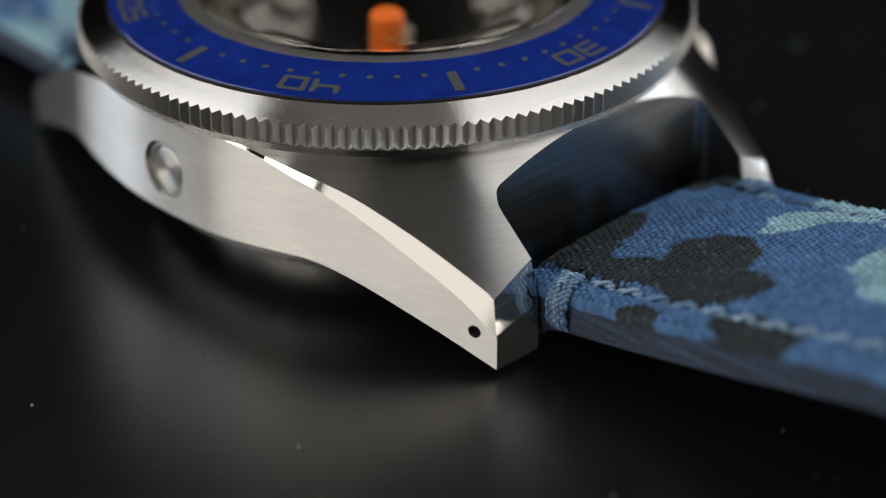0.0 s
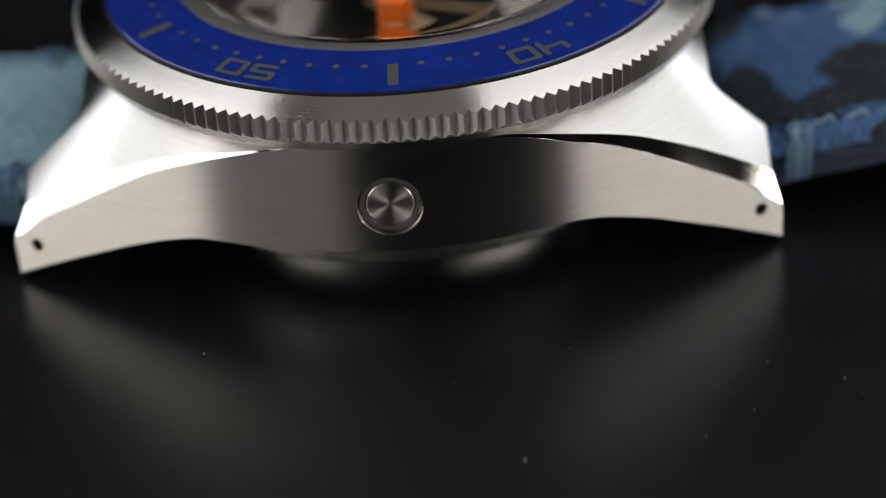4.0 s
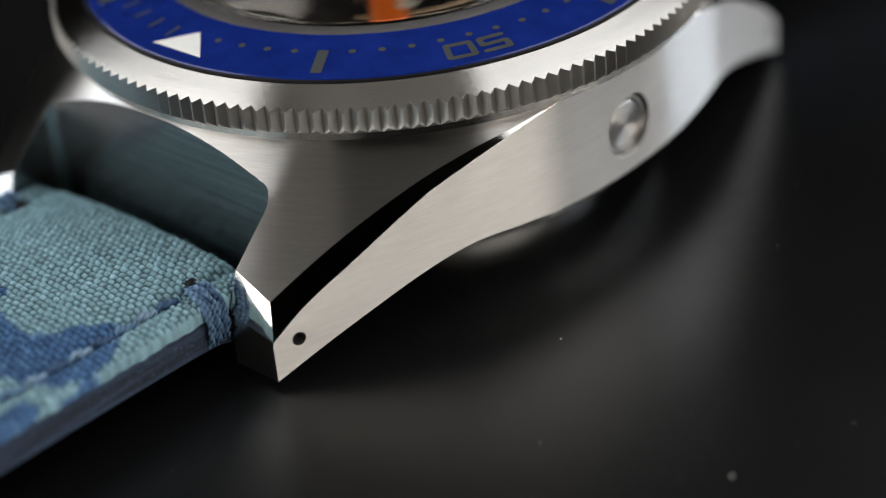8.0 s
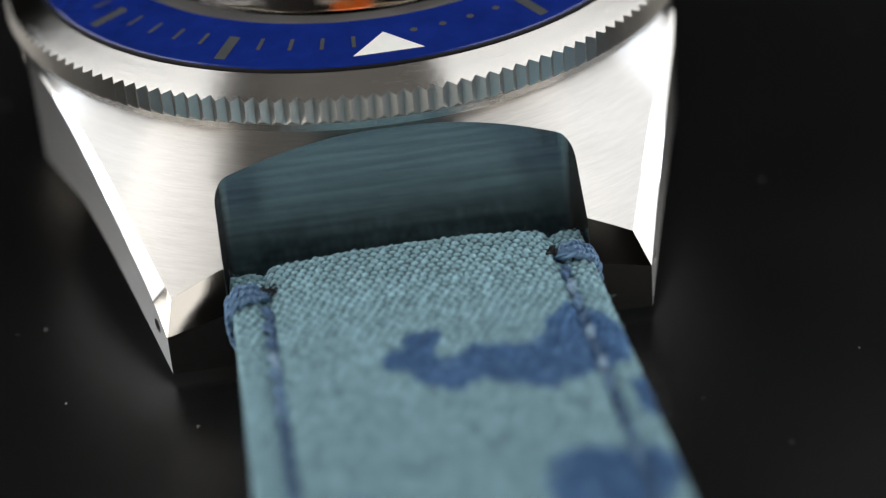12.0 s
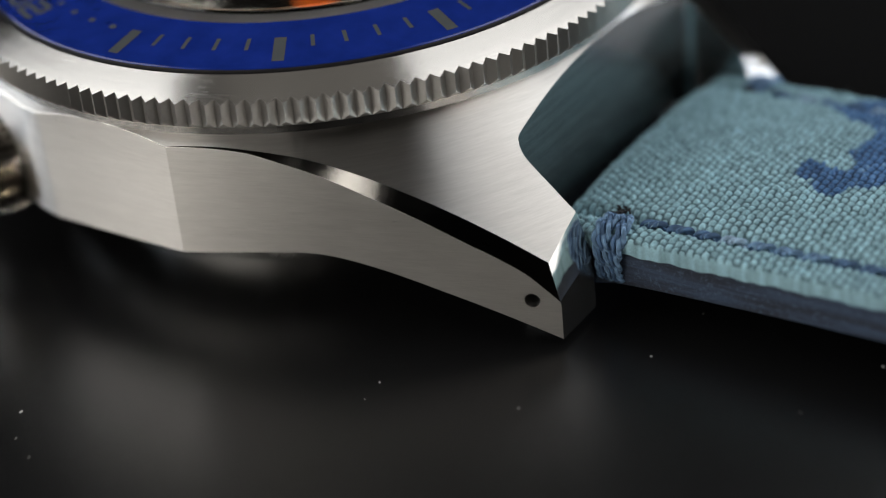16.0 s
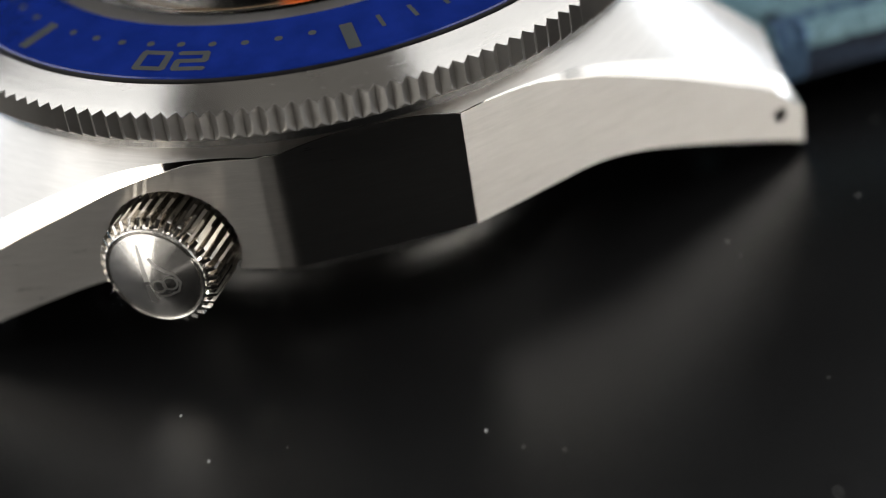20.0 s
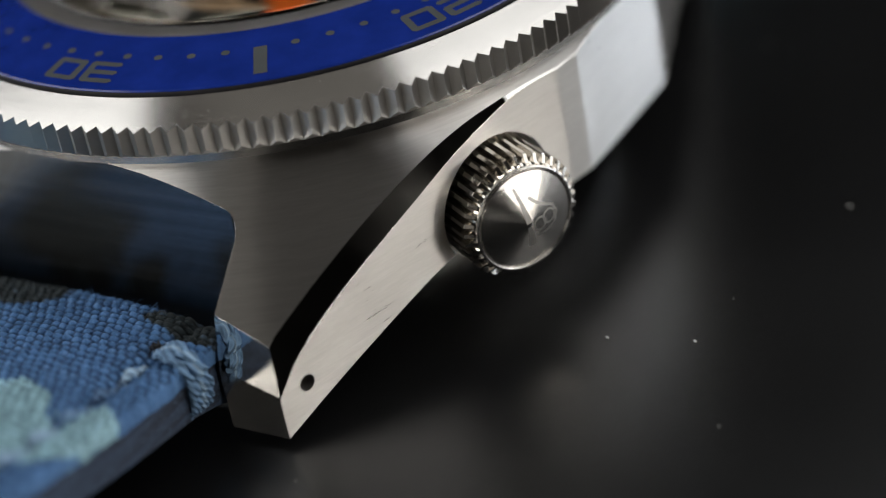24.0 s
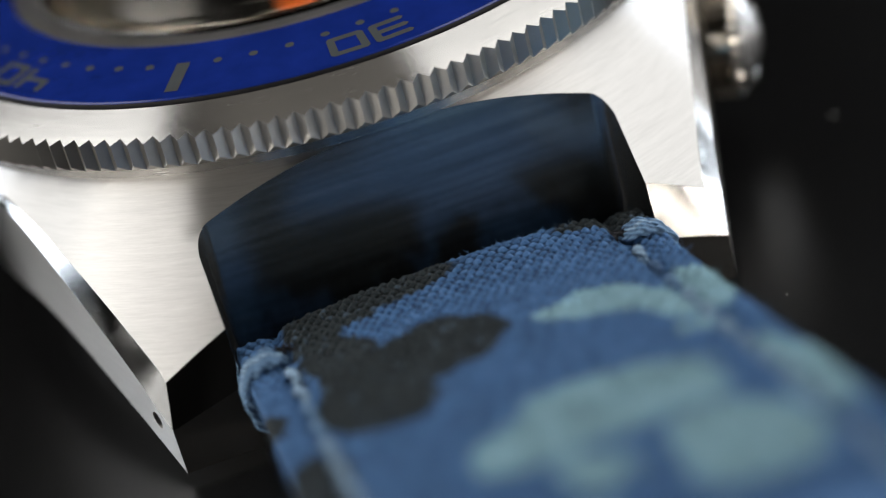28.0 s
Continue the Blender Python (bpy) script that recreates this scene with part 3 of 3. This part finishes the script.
def figure(bm, digit, a, mid):
    """One squared figure, three columns by five rows, its free corners cut; mid: its middle along the ring in mm."""
    on = {(c, r) for r in range(5) for c in range(3) if FIGURES[digit][3 * r + c] == "1"}
    xs, ys, cut = (-0.90, -0.52, 0.52, 0.90), [0.80 - 0.32 * r for r in range(6)], 0.15
    for c, r in sorted(on):
        pts = []
        for dx, dy in ((-1, -1), (1, -1), (1, 1), (-1, 1)):
            x, y = xs[c + (dx > 0)], ys[r + (dy > 0)]
            if (c + dx, r) not in on and (c, r + dy) not in on and (c + dx, r + dy) not in on and (c != 1):
                ends = [(x - dx * cut, y), (x, y + dy * cut)]
                pts += ends if dx * dy < 0 else ends[::-1]
            else:
                pts.append((x, y))
        ring = [(a + (mid + x) / 17.4, 17.46 + y) for x, y in pts]
        f = quad(bm, *[(q * math.sin(b), q * math.cos(b), insert_z(q) + 0.018) for b, q in ring])
        f.normal_update()
        if f.normal.z < 0:
            f.normal_flip()


def numeral(text, minute):
    bm = bmesh.new()
    for digit, mid in zip(text, (-1.03, 1.03)):
        figure(bm, digit, radians(6 * minute) + TWIST, mid)
    part("numeral", bm, LUME, INSERT, "grey numeral " + text, smooth=False)


for text in ("20", "30", "40", "50"):
    numeral(text, int(text))

part("crystal_seal", turned([(14.37, -0.6), (14.37, 0.16), (14.26, 0.28), (13.9, 0.36), (13.16, 0.40), (13.06, 0.34), (13.02, -0.6)], 240), TOOTH, WATCH, "satin steel ring round the crystal")
part("chapter_ring", turned([(13.10, -0.62), (13.02, -0.9), (12.8, -4.0), (12.6, -4.95)], 200), CROWN, WATCH, "polished steel chapter ring")
part("dial", turned([(0.01, -5.0), (13.2, -5.0)], 120), DIAL, WATCH, "glossy black dial with cream hour plots")
CRYSTAL = part("crystal", turned([(0.01, 1.30), (3.0, 1.27), (6.0, 1.16), (9.0, 0.97), (11.5, 0.72), (12.6, 0.56), (12.92, 0.48), (13.0, 0.38), (13.0, -0.50), (12.94, -0.56), (12.3, -0.50), (9.0, -0.20), (6.0, 0.0), (3.0, 0.11), (0.01, 0.14)], 240), SAPPHIRE, WATCH, "clear domed sapphire crystal")

CRYSTAL.visible_shadow = False


def dial_parts():
    for h in range(12):
        a = radians(30 * h)
        bm = bmesh.new()
        w, r0, r1 = (0.9, 9.0, 11.6) if h % 3 == 0 else (0.6, 9.8, 11.6)
        pts = [(-w, r0), (w, r0), (w, r1), (-w, r1)]
        lo = [(x * math.cos(a) + r * math.sin(a), -x * math.sin(a) + r * math.cos(a), -5.0) for x, r in pts]
        hi = [(x, y, -4.6) for x, y, z in lo]
        quad(bm, *hi)
        for i in range(4):
            quad(bm, lo[i], lo[(i + 1) % 4], hi[(i + 1) % 4], hi[i])
        part("hour_plot", bm, CREAM, WATCH, smooth=False)
    for name, ang, w, ln, z, mat in (("hour_pointer", 272, 0.6, 6.4, -4.0, CREAM), ("minute_pointer", 220, 0.35, 10.8, -3.7, TAN), ("seconds_pointer", 190, 0.10, 11.8, -3.3, TAN)):
        a = radians(ang)
        bm = bmesh.new()
        pts = [(-w, -2.0), (w, -2.0), (w * 0.9, ln * 0.8), (0, ln), (-w * 0.9, ln * 0.8)]
        hi = [(x * math.cos(a) + r * math.sin(a), -x * math.sin(a) + r * math.cos(a), z) for x, r in pts]
        lo = [(x, y, z - 0.15) for x, y, _ in hi]
        quad(bm, *hi)
        for i in range(5):
            quad(bm, lo[i], lo[(i + 1) % 5], hi[(i + 1) % 5], hi[i])
        part(name, bm, mat, WATCH, smooth=False)
    part("pointer_hub", turned([(0.01, -2.5), (0.55, -2.5), (0.6, -2.62), (1.0, -2.65), (1.2, -2.85), (1.2, -5.0)], 40), ORANGE, WATCH, "orange centre hub")


dial_parts()


# crown and valve
def along(m, bm):
    bmesh.ops.transform(bm, matrix=m, verts=bm.verts)
    return bm


def crown():
    n = 36
    bm = bmesh.new()
    rows = [[] for _ in range(7)]
    for k in range(n):
        for off, land in ((0.0, False), (0.26, False), (0.46, True), (0.80, True)):
            a = 2 * math.pi * (k + off) / n
            r = 3.2 if land else 2.82
            for row, (q, z) in zip(rows, [(2.5, 0.0), (r - 0.08, 0.0), (r, 0.12), (r, 2.95), (r - 0.02 if land else 2.80, 3.02), (2.80, 3.30 if land else 3.12), (2.66, 3.34)]):
                row.append((q * math.cos(a), q * math.sin(a), z))
    grid(bm, rows, closed=True)
    m = Matrix.Translation((CROWN_WAY * 19.85 + Vector((0, 0, CROWN_Z))) * MM) @ CROWN_WAY.to_track_quat("Z", "Y").to_matrix().to_4x4()
    ob = part("crown", along(m, bm), CROWN, WATCH, "fluted polished steel crown", angle=20)
    part("crown_cap", (turned([(2.70, 3.30), (2.70, 3.44), (2.64, 3.48), (2.58, 3.44), (2.55, 3.36), (2.50, 3.36), (2.46, 3.47), (1.9, 3.69), (1.2, 3.91), (0.6, 4.04), (0.25, 4.09), (0.01, 4.10)], 96)), CAP, ob, "domed cap with engraved emblem").matrix_local = m
    part("crown_tube", along(m, turned([(2.0, -2.5), (2.0, 0.05)], 40)), TOOTH, ob)
    # engraved emblem as plain strips on the dome
    def dome(x, y):
        return smooth_table([(0, 4.10), (0.25, 4.09), (0.6, 4.04), (1.2, 3.91), (1.9, 3.69), (2.46, 3.47)], math.hypot(x, y)) + 0.016

    def strip(pts, w0, w1):
        bm = bmesh.new()
        rows = []
        for k, (x, y) in enumerate(pts):
            (xa, ya), (xb, yb) = pts[max(k - 1, 0)], pts[min(k + 1, len(pts) - 1)]
            ln = math.hypot(xb - xa, yb - ya)
            w = (w0 + (w1 - w0) * k / (len(pts) - 1)) / 2
            nx, ny = -(yb - ya) / ln * w, (xb - xa) / ln * w
            rows.append([(x - nx, y - ny, dome(x - nx, y - ny)), (x + nx, y + ny, dome(x + nx, y + ny))])
        grid(bm, rows)
        part("emblem", along(m @ pose(0, 0, 0, 0, 0, 20), bm), ENGRAVED, ob, smooth=False)
    strip([(-0.10, 0.1), (0.0, 0.7), (0.1, 1.3), (0.2, 2.0)], 0.30, 0.12)
    strip([(-0.2, -0.1), (-0.3, -0.6), (-0.5, -1.2)], 0.22, 0.40)
    for cx, cy, r in ((0.35, -0.35, 0.34), (0.95, -0.42, 0.36)):
        strip([(cx + r * math.cos(a / 16 * 2 * math.pi), cy + r * math.sin(a / 16 * 2 * math.pi)) for a in range(17)], 0.11, 0.11)
    strip([(0.55, 1.2), (0.75, 0.7), (1.05, 0.3), (1.4, -0.1), (1.45, -0.6), (1.1, -1.0), (0.5, -1.05), (0.0, -0.9)], 0.16, 0.10)
    return ob


crown()


def valve():
    m = Matrix.Translation(Vector((-18.7, 0.2, -7.4)) * MM) @ Vector((-1, 0, 0)).to_track_quat("Z", "Y").to_matrix().to_4x4()
    ob = part("pressure_valve", along(m, turned([(1.86, -0.5), (1.86, 0.50), (1.80, 0.58), (1.56, 0.58), (1.52, 0.50), (1.50, 0.1)], 72)), TOOTH, WATCH, "round turned steel pressure valve")
    part("valve_face", (turned([(1.44, 0.1), (1.44, 0.50), (1.38, 0.55), (0.9, 0.54), (0.45, 0.53), (0.01, 0.53)], 72)), VALVE, ob, "circular-brushed valve face").matrix_local = m


valve()


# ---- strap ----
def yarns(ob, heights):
    """How far up its yarn each point of the canvas lies, for the painted shade."""
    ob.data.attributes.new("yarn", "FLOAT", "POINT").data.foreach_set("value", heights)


def strap(e, material, name, label, rise):
    """One half of the strap; e: 1 the twelve o'clock end, -1 the six o'clock end. rise: height of the top over the bezel plane along the way."""
    hw = 9.75
    ys = [21.2, 21.22, 21.3, 21.5, 21.8, 22.2, 22.7, 23.5] + list(np.linspace(24.5, rise[-1][0], 46))
    fine_ys = [21.2, 21.21, 21.23, 21.27] + list(np.arange(21.32, 54.0, 0.07)) + list(np.linspace(54.3, rise[-1][0], 40))
    xs = np.linspace(-1, 1, 281)

    def weave(x, y):
        """Plain weave: staggered rows of knots, a little uneven."""
        u = x + 0.05 * math.sin(1.9 * y + 0.7 * x) + 0.03 * math.sin(4.7 * y - 1.3 * x) + 0.06 * y
        v = y + 0.05 * math.sin(2.3 * x + 0.4 * y) + 0.03 * math.sin(5.1 * x + 1.1 * y)
        row = math.floor(v / 0.43)
        p = u / 0.51 + 0.5 * (row % 2)
        knot = abs(math.sin(math.pi * p)) * abs(math.sin(math.pi * v / 0.43))
        own = math.sin(12.9898 * math.floor(p) + 78.233 * row) * 43758.5453
        return (0.75 + 0.5 * (own - math.floor(own))) * knot**0.7

    def top(u, y):
        z = smooth_table(rise, y)
        pad = 0.75 * (1 - abs(u)**2.6) if abs(u) < 0.86 else 0.75 * (1 - 0.86**2.6) * (1 - (abs(u) - 0.86) / 0.14)**0.5 - 0.05
        seam = -0.42 * math.exp(-((abs(u) - 0.82) / 0.04)**2)
        z += pad + seam
        if y < 23.5:
            k = max(0.0, (23.1 - y) / 1.9)
            z -= 2.6 * (1 - math.sqrt(max(0.0, 1 - min(k, 1)**2)))
        return z

    def thick(y):
        return smooth_table([(20.9, 1.2), (22, 4.2), (23.5, 3.5), (26, 2.9), (40, 2.8), (120, 2.6)], y)
    bm = bmesh.new()
    # the canvas wraps over the edge, with an uneven hem
    def hem(y):
        return 0.85 + 0.04 * math.sin(2.1 * y) + 0.03 * math.sin(5.3 * y + 1)

    def across(y):
        side = [(hw + 0.06, e * y, top(1, y) - 0.16), (hw + 0.11, e * y, top(1, y) - 0.45), (hw + 0.07, e * y, top(1, y) - hem(y))]
        deep = 0.25 if y < 54 else 0.0
        return [(-x, b, c) for x, b, c in reversed(side)] + [(u * hw, e * y, top(u, y) + deep * (weave(u * hw, y) - 0.5)) for u in xs] + side
    grid(bm, [across(y) for y in fine_ys])
    cover = part(name, bm, material, WATCH, label, angle=60)
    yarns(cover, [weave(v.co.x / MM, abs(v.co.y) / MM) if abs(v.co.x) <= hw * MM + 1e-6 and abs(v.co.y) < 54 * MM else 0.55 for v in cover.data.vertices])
    bm = bmesh.new()
    rows = []
    for y in ys:
        a, low = top(1, y), smooth_table(rise, y) - thick(y)
        rows.append([(hw - 0.1, e * y, top(1, y) - 0.1), (hw - 0.05, e * y, top(1, y) - 0.4), (hw - 0.06, e * y, top(1, y) - 0.9), (hw, e * y, (a + low) / 2 - 0.4), (hw - 0.1, e * y, low), (-hw + 0.1, e * y, low),
                     (-hw, e * y, (top(-1, y) + low) / 2 - 0.4), (-hw + 0.06, e * y, top(-1, y) - 0.9), (-hw + 0.05, e * y, top(-1, y) - 0.4), (-hw + 0.1, e * y, top(-1, y) - 0.1)])
    grid(bm, rows)
    for row in (rows[0], rows[-1]):
        bm.faces.new([bm.verts.new(Vector(p) * MM) for p in row])
    body = part("strap_edge", bm, EDGE, cover, "dark navy layered strap edge", angle=50)

    def cord(name, pts, r, material, turns):
        """A two-ply cord along a smooth line through the points."""
        pts = [Vector(p) for p in pts]
        line = []
        for k in range(len(pts) - 1):
            p0, p1, p2, p3 = pts[max(k - 1, 0)], pts[k], pts[k + 1], pts[min(k + 2, len(pts) - 1)]
            for j in range(6 if k < len(pts) - 2 else 7):
                t = j / 6
                line.append(0.5 * (2 * p1 + (p2 - p0) * t + (2 * p0 - 5 * p1 + 4 * p2 - p3) * t * t + (3 * p1 - p0 - 3 * p2 + p3) * t**3))
        b = bmesh.new()
        last = len(line) - 1
        for ply in (0, 1):
            rows = []
            for k, c in enumerate(line):
                way = (line[min(k + 1, last)] - line[max(k - 1, 0)]).normalized()
                side = way.cross(Vector((0.3, 0.2, 1))).normalized()
                up = side.cross(way)
                t = k / last
                slim = (0.25 + 0.75 * math.sin(math.pi * min(1.0, max(0.0, 0.06 + 0.88 * t)))**0.5)
                a = math.pi * ply + 2 * math.pi * turns * t
                mid = c + 0.5 * r * slim * (math.cos(a) * side + math.sin(a) * up)
                rows.append([tuple(mid + 0.62 * r * slim * (math.cos(math.pi * i / 4) * side + math.sin(math.pi * i / 4) * up)) for i in range(8)])
            grid(b, rows, closed=True)
        part(name, b, material, cover, angle=70)
    # loose fibres
    b = bmesh.new()
    for _ in range(900):
        if random.random() < 0.6:
            u, y, most = random.uniform(-1, 1), random.uniform(21.1, 23.4), 0.26
        else:
            u, y, most = random.choice((-1, 1)) * random.uniform(0.86, 1.0), random.uniform(22, 46), 0.55
        p = Vector((u * hw, e * y, top(u, y) - 0.03))
        way = Vector((random.uniform(-1, 1), random.uniform(-1, 1), random.uniform(0.2, 1.1))).normalized() * random.uniform(0.10, most)
        bow = Vector((random.uniform(-1, 1), random.uniform(-1, 1), random.uniform(-0.6, 0.3))) * 0.16
        side = Vector((random.uniform(-1, 1), random.uniform(-1, 1), 0.3)).normalized() * 0.011
        rows = [[tuple(p + way * t + bow * t * t * 2 - side), tuple(p + way * t + bow * t * t * 2 + side)] for t in (0, 0.33, 0.66, 1.0)]
        grid(b, rows)
    fluff = tagged(part("loose_fibre", b, material, cover, "fine loose canvas fibres"), kind="stuff")
    yarns(fluff, [1.0] * len(fluff.data.vertices))
    for s in (-1, 1):
        y = 26.6
        while y < rise[-1][0] - 3:
            y2 = y + (1.45 if e > 0 else 1.75)
            jx = random.uniform(0.08, 0.22)
            za, zb = top(0.82, y), top(0.82, y2)
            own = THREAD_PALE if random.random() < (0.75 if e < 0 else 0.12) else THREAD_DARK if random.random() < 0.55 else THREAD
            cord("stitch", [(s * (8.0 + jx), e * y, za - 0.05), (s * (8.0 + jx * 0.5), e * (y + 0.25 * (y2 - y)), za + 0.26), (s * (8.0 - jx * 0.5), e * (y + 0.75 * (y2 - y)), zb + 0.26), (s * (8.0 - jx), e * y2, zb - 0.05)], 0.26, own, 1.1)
            y = y2 + (0.10 if e > 0 else 0.35)
        # bar tack at the corner: cord wound over the edge, with a frayed end
        for j in range(5):
            y = 24.9 + 0.30 * j + random.uniform(-0.05, 0.05)
            sway = random.uniform(-0.22, 0.22)
            pts = [(s * (7.8 + random.uniform(-0.2, 0.3)), e * (25.4 + 0.3 * random.uniform(-1, 1)), top(0.82, y) + 0.12), (s * 8.5, e * (y + 0.1), top(0.90, y) + 0.36), (s * 9.3, e * (y + 0.1 + sway), top(0.96, y) + 0.36),
                   (s * 9.95, e * (y + 0.12 + sway), top(1, y) - 0.15), (s * 10.06, e * (y + 0.1), top(1, y) - 1.1), (s * 9.95, e * (y + 0.1), top(1, y) - 2.1), (s * 9.6, e * (y + 0.1), top(1, y) - 2.7)]
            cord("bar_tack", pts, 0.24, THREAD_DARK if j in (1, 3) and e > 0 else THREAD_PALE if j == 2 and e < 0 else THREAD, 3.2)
        for _ in range(12):
            mid = Vector((s * 7.75, e * 25.3, top(0.8, 25.3) + 0.22)) + Vector((random.uniform(-0.35, 0.35), random.uniform(-0.35, 0.35), random.uniform(0, 0.2)))
            way = Vector((random.uniform(-1, 1), random.uniform(-1, 1), random.uniform(-0.2, 0.7))) * 0.32
            cord("thread_end", [mid - way, mid + way * 0.2 + Vector((0, 0, 0.08)), mid + way], 0.07, TUFT, 0.5)
    return cover


strap(1, FABRIC_TEAL, "strap_twelve", "padded teal canvas strap half with blue blotches", [(20.9, -10.3), (24, -9.95), (30, -9.75), (42, -9.4), (52, -9.6), (65, -11.2), (76, -12.1)])
strap(-1, FABRIC_CAMO, "strap_six", "padded blue, black and teal camouflage canvas strap half", [(20.9, -10.2), (24, -9.85), (30, -9.0), (40, -6.9), (48, -5.1), (58, -3.9), (68, -4.6), (84, -9.0), (95, -12.1)])


# ---- dust on the turntable ----
def dust():
    bm = bmesh.new()
    for _ in range(150):
        a, r = random.uniform(0, 2 * math.pi), random.uniform(26, 75)
        s = random.choice((0.03, 0.03, 0.04, 0.05, 0.07))
        c = Vector((r * math.cos(a), r * math.sin(a), s * 0.4)) * MM
        bmesh.ops.create_icosphere(bm, subdivisions=1, radius=s * MM, matrix=Matrix.Translation(c) @ Euler((0, 0, a)).to_matrix().to_4x4() @ Matrix.Diagonal((random.uniform(0.8, 2.2), 1, 0.6, 1)))
    tagged(part("dust", bm, DUST, TURNTABLE, "fine pale dust specks"), kind="stuff")


dust()


FIBRE_AT = (39.2, -6.1, 0.0)


def green_fibre():
    """A stray thread lying on the turntable."""
    bm = bmesh.new()
    rows = []
    for k in range(9):
        t = k / 8
        c = Vector(FIBRE_AT) + Vector((1.9 * t, 1.1 * t * t - 0.3 * t, 0.06 + 0.05 * math.sin(3 * t)))
        rows.append([tuple(c + 0.05 * Vector((0, math.cos(a), math.sin(a)))) for a in (0, 1.57, 3.14, 4.71)])
    grid(bm, rows, closed=True)
    part("stray_fibre", bm, GREEN, TURNTABLE, "short green textile fibre")


green_fibre()


def motions():
    walk(TURNTABLE, [(t, pose(0, 0, 0, 0, 0, turn)) for t, turn, *_ in PATH])
    walk(WATCH, [(t, pose(0, 0, REST * MM, 0, 0, turn)) for t, turn, *_ in PATH])


motions()
